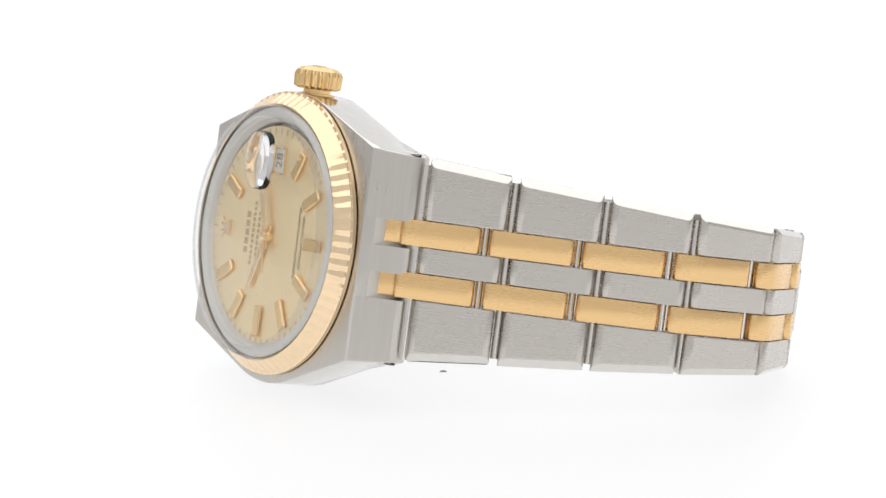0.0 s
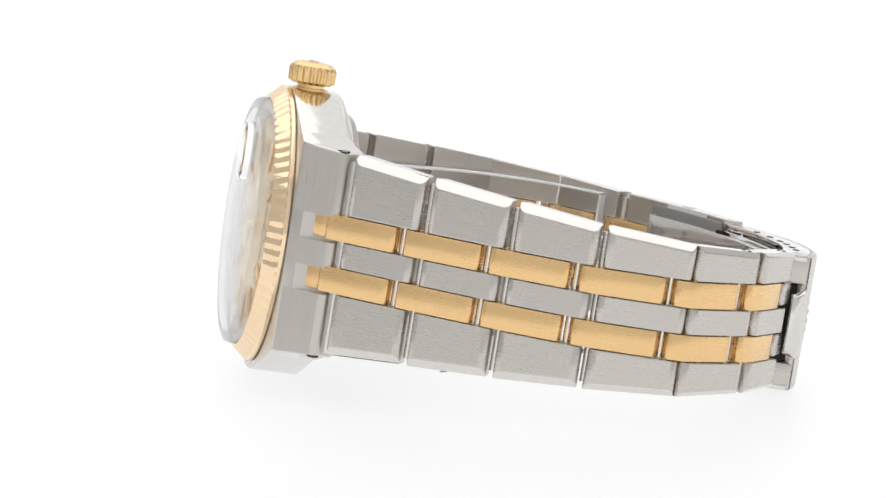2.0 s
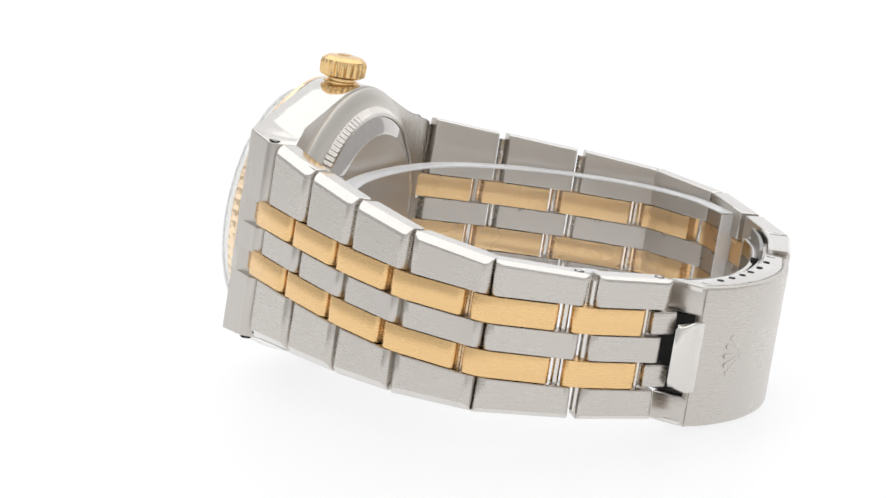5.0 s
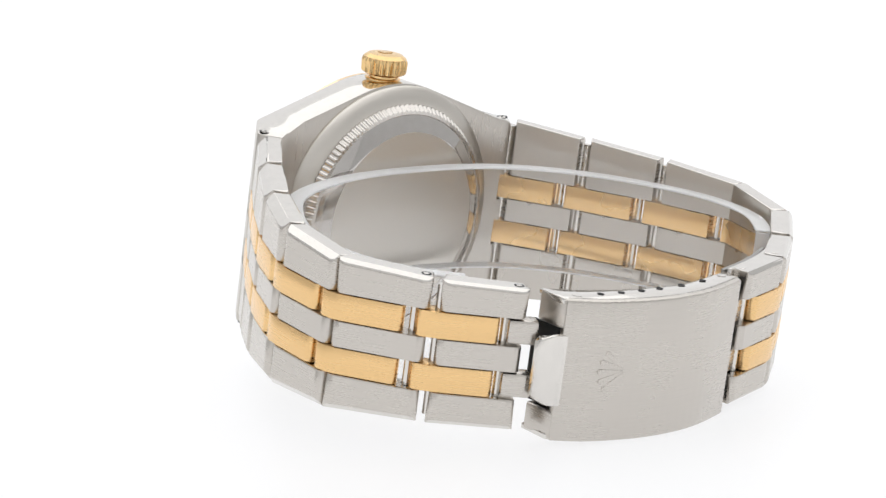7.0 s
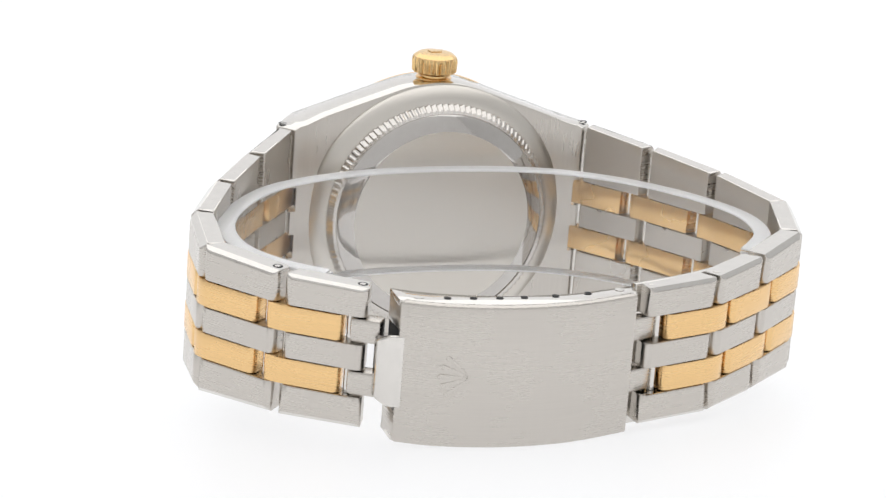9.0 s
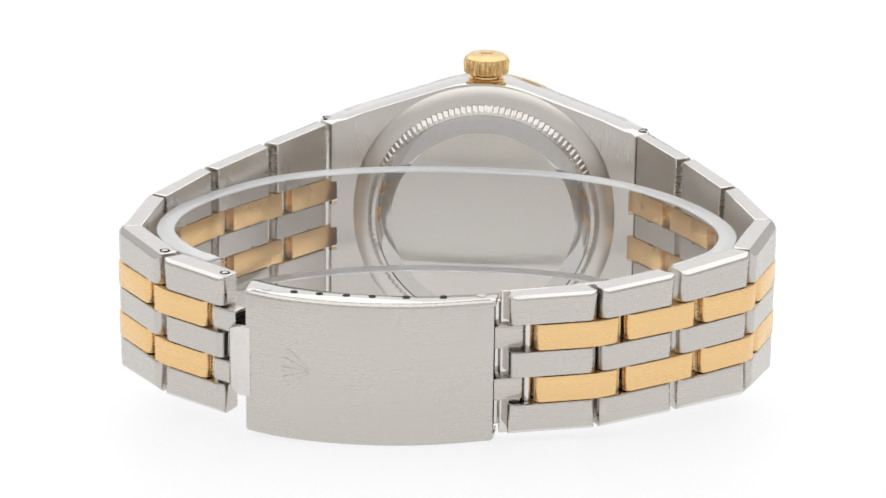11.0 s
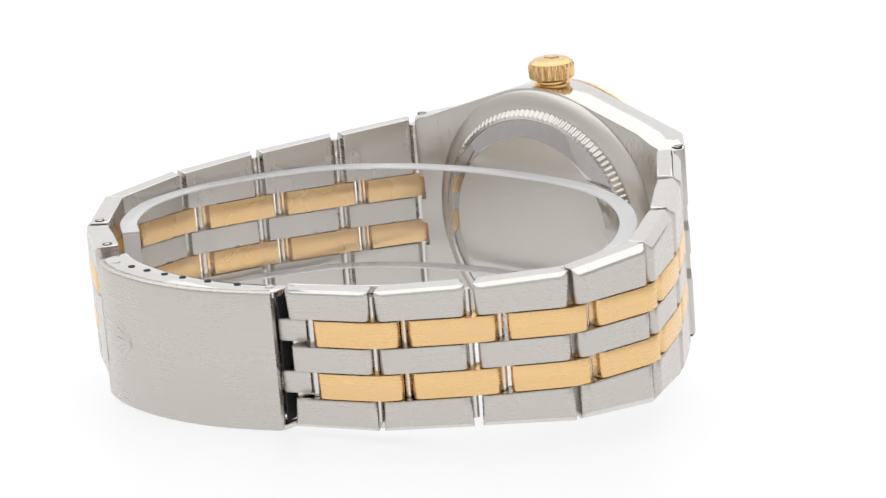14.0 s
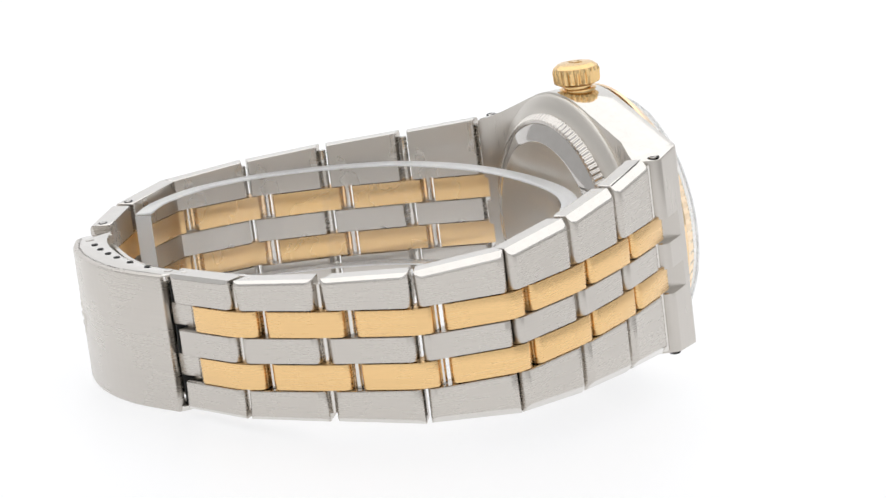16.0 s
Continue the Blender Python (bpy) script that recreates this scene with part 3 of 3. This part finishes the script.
def clasp():
    outer = smooth_path([(23.1, 58.0), (18.4, 60.2), (11.0, 61.5), (3.0, 61.0), (-5.1, 58.5)], 6)
    top, plate, depth = 8.3, 1.3, 4.8
    nn = normals(outer)
    cover = part("clasp_cover", band(outer, -1 if nn[0].y > 0 else 1, plate, -top - 0.05, top, 0.4), steel_brushed, watch, "plain brushed steel folding clasp cover")
    # top and bottom walls
    for s in (1, -1):
        inner = [Vector((p.x - 0.2, p.y - depth + 0.055 * (24 - p.x))) for p in outer]
        z = (top - 0.8, top) if s > 0 else (-top, -top + 0.75)
        side = prism([tuple(p + Vector((0, -0.5))) for p in outer] + [tuple(p) for p in reversed(inner)], z[0], z[1], "z", 0.18)
        wall = part("side_wall", side, steel_polished, cover, "polished side of the clasp with adjusting holes")
        for x in (17.55, 14.65, 11.6, 8.7, 4.9, 0.8):
            y = 57.5 + 0.8 * (1 - ((x - 9.5) / 9) ** 2)
            part("adjusting_hole", lathe([(0, 0.0), (0.4, 0.0), (0.43, -0.03), (0, -0.05)], 16), hole_black, wall, "dark adjusting hole", at(x, y, top + 0.03 if s > 0 else -top - 0.03) @ pose(0, 0, 0, -90 * s))
        for x in (20.7, -3.4):
            y = 57.5 + 0.8 * (1 - ((x - 9.5) / 9) ** 2)
            part("rivet", rod(0.55, 0.1, 16), steel_polished, wall, "flush steel rivet", at(x, y, top - 0.04 if s > 0 else -top - 0.06))
    # rolled end with an opening, and a lip that the fingernail lifts
    lip = smooth_path([(25.1, 56.0), (24.95, 56.8), (24.0, 57.8), (22.5, 58.35)], 6)
    bm = band(lip, -1, 0.55, -4.2, 4.2, 0.2)
    for v in bm.verts:          # rounded corners
        v.co.z = v.co.z * (1 - 0.22 * max(0.0, (v.co.x / MM - 23.4) / 1.7) ** 2)
    part("lip", bm, steel_polished, cover, "rounded polished lifting lip")
    for z0, z1 in ((4.7, top - 0.05), (-top + 0.05, -4.9)):
        part("cheek", box(21.5, 23.0, 53.6, 58.0, z0, z1, 0.35, 3), steel_brushed, cover, "rounded cheek of the clasp's end")
    # solid black plates put in for the shade at both open ends
    part("opening", box(22.2, 22.5, 52.6, 57.4, -4.8, 4.6, 0.1, 1), hole_black, cover, "black plate for the shade inside the clasp's end")
    part("opening", box(-4.95, -4.65, 53.8, 57.3, -7.4, 7.4, 0.1, 1), hole_black, cover, "black plate for the shade inside the clasp's end")
    # added plate whose dark colour stands for the hollow's shade
    part("spring_plate", box(21.6, 22.0, 54.2, 58.0, -7.3, 7.3, 0.1, 1), cavity_shade, cover, "dark plate added for the shade inside the clasp")

    def surface(x):
        for a, b in zip(outer, outer[1:]):
            if b.x <= x <= a.x:
                t = (x - a.x) / (b.x - a.x)
                return a.lerp(b, t).y, math.degrees(math.atan2(b.y - a.y, b.x - a.x)) + 180
        return outer[0].y, 0.0
    # emblem pressed into the cover: a plain fan of bars
    for k in range(5):
        a = radians(-40 + 20 * k)
        x = 15.3 + 1.9 * math.cos(a)
        y, tilt = surface(x)
        bm = prism([(-1.6, -0.14), (1.5, -0.34), (1.8, 0.0), (1.5, 0.34), (-1.6, 0.14)], -0.05, 0.035, "y", 0.03, 2)
        part("emblem_bar", bm, steel_brushed, cover, "embossed plain emblem bar", at(x, y, 0.0 + 1.9 * math.sin(a), 0, 0, tilt) @ pose(0, 0, 0, 0, -math.degrees(a)))
    # folding blades inside
    blade = smooth_path([(22.0, 54.6), (12.0, 56.2), (2.0, 56.0), (-6.0, 54.6), (-13.0, 52.3), (-18.6, 49.2)], 6)
    for off, z in ((0.0, 7.4), (1.1, 7.0)):
        p2 = [p + n * off * (1 if normals(blade)[0].y < 0 else -1) for p, n in zip(blade, normals(blade))]
        part("folding_blade", band(p2, 1, 0.6, -z, z, 0.12), steel_polished, watch, "thin polished folding blade of the clasp")
    tail = smooth_path([(-5.4, 55.6), (-9.0, 54.4), (-14.0, 52.4), (-18.6, 50.0)], 6)
    part("folding_blade", band(tail, 1, 0.6, -8.2, 8.75, 0.12), steel_polished, watch, "thin polished folding blade of the clasp")
    part("folding_blade", band([p + Vector((-0.3, -1.2)) for p in tail], 1, 0.5, -8.0, 8.3, 0.1), dark_steel, watch, "dark inner blade of the clasp")
    part("blade_hinge", rod(0.85, 14.4, 18), steel_polished, watch, "steel hinge of the folding blade", at(-18.9, 49.4, -7.2))
    # short steel end pieces next to the clasp
    for x, y, rz in ((25.3, 55.0, -32), (-6.2, 57.2, 20)):
        for z in (3.1, -3.1):
            part("end_link", box(-1.75, 1.75, -1.2, 1.2, -1.4, 1.4, 0.35, 2), steel_brushed, watch, "short steel end link", at(x, y - 1.3, z, 0, 0, rz))


def cuff():
    """A clear plastic band, bent to a C, that spreads the bracelet from within."""
    pts = [(29.0, 47.6), (33.4, 43.3), (36.6, 36.2), (36.0, 27.6), (31.6, 18.9), (24.4, 11.4), (13.2, 6.7), (1.0, 5.3),
           (-11.2, 6.6), (-20.4, 11.2), (-27.6, 19.0), (-31.8, 28.5), (-31.0, 37.2), (-26.2, 44.0)]
    path = smooth_path(pts, 8)
    ob = new("watch_cuff")
    body = part("clear_band", band(path, 1, 2.1, -5.15, 7.85), plastic, ob, "clear plastic band", sharp=40)
    body.visible_shadow = False
    part("upper_rim", band(path, 1, 2.1, 7.86, 8.1, 0.08), milky, ob, "milky cut edge", sharp=40)
    part("lower_rim", band(path, 1, 2.1, -5.4, -5.16, 0.08), milky, ob, "milky cut edge", sharp=40)
    for k in (0, -1):
        d = (path[1] - path[0]) if k == 0 else (path[-1] - path[-2])
        part("cut_end", box(-0.15, 0.15, -1.0, 1.0, -5.1, 7.8), milky, ob, "milky cut end of the band",
             at(path[k].x, path[k].y, 0, 0, 0, math.degrees(math.atan2(d.y, d.x))) @ at(-0.16 if k == 0 else 0.16, -1.05, 0))
    return tagged(ob, "clear plastic cuff bent inside the bracelet", "watch stand")


watch_case()
winding_crown()
# the gap at each joint, from the lug to the clasp
bracelet(RIGHT, False, 6, [0.45, 0.6, 0.6, 0.65, 0.45, 1.0, 0.6])
bracelet(LEFT, True, 7, [0.4, 0.55, 0.55, 0.55, 0.7, 0.8, 0.6, 0.6])
clasp()
holder = cuff()
# the bracelet and its clasp sit a little off the case's middle
for piece in watch.children:
    kind = piece.name.split(".")[0]
    if kind in ("outer_link", "middle_link", "gold_link", "hinge_pin", "end_link"):
        piece.matrix_basis = at(0, 0, 0.37) @ piece.matrix_basis
    elif kind in ("clasp_cover", "folding_blade", "blade_hinge"):
        piece.matrix_basis = at(0, 0, -0.2) @ piece.matrix_basis


def motions():
    rows = [(t / 2, Matrix.Rotation(radians(TURN_RATE * t / 2), 4, "Z") @ BASE) for t in range(33)]
    walk(watch, rows)
    walk(holder, rows)


motions()
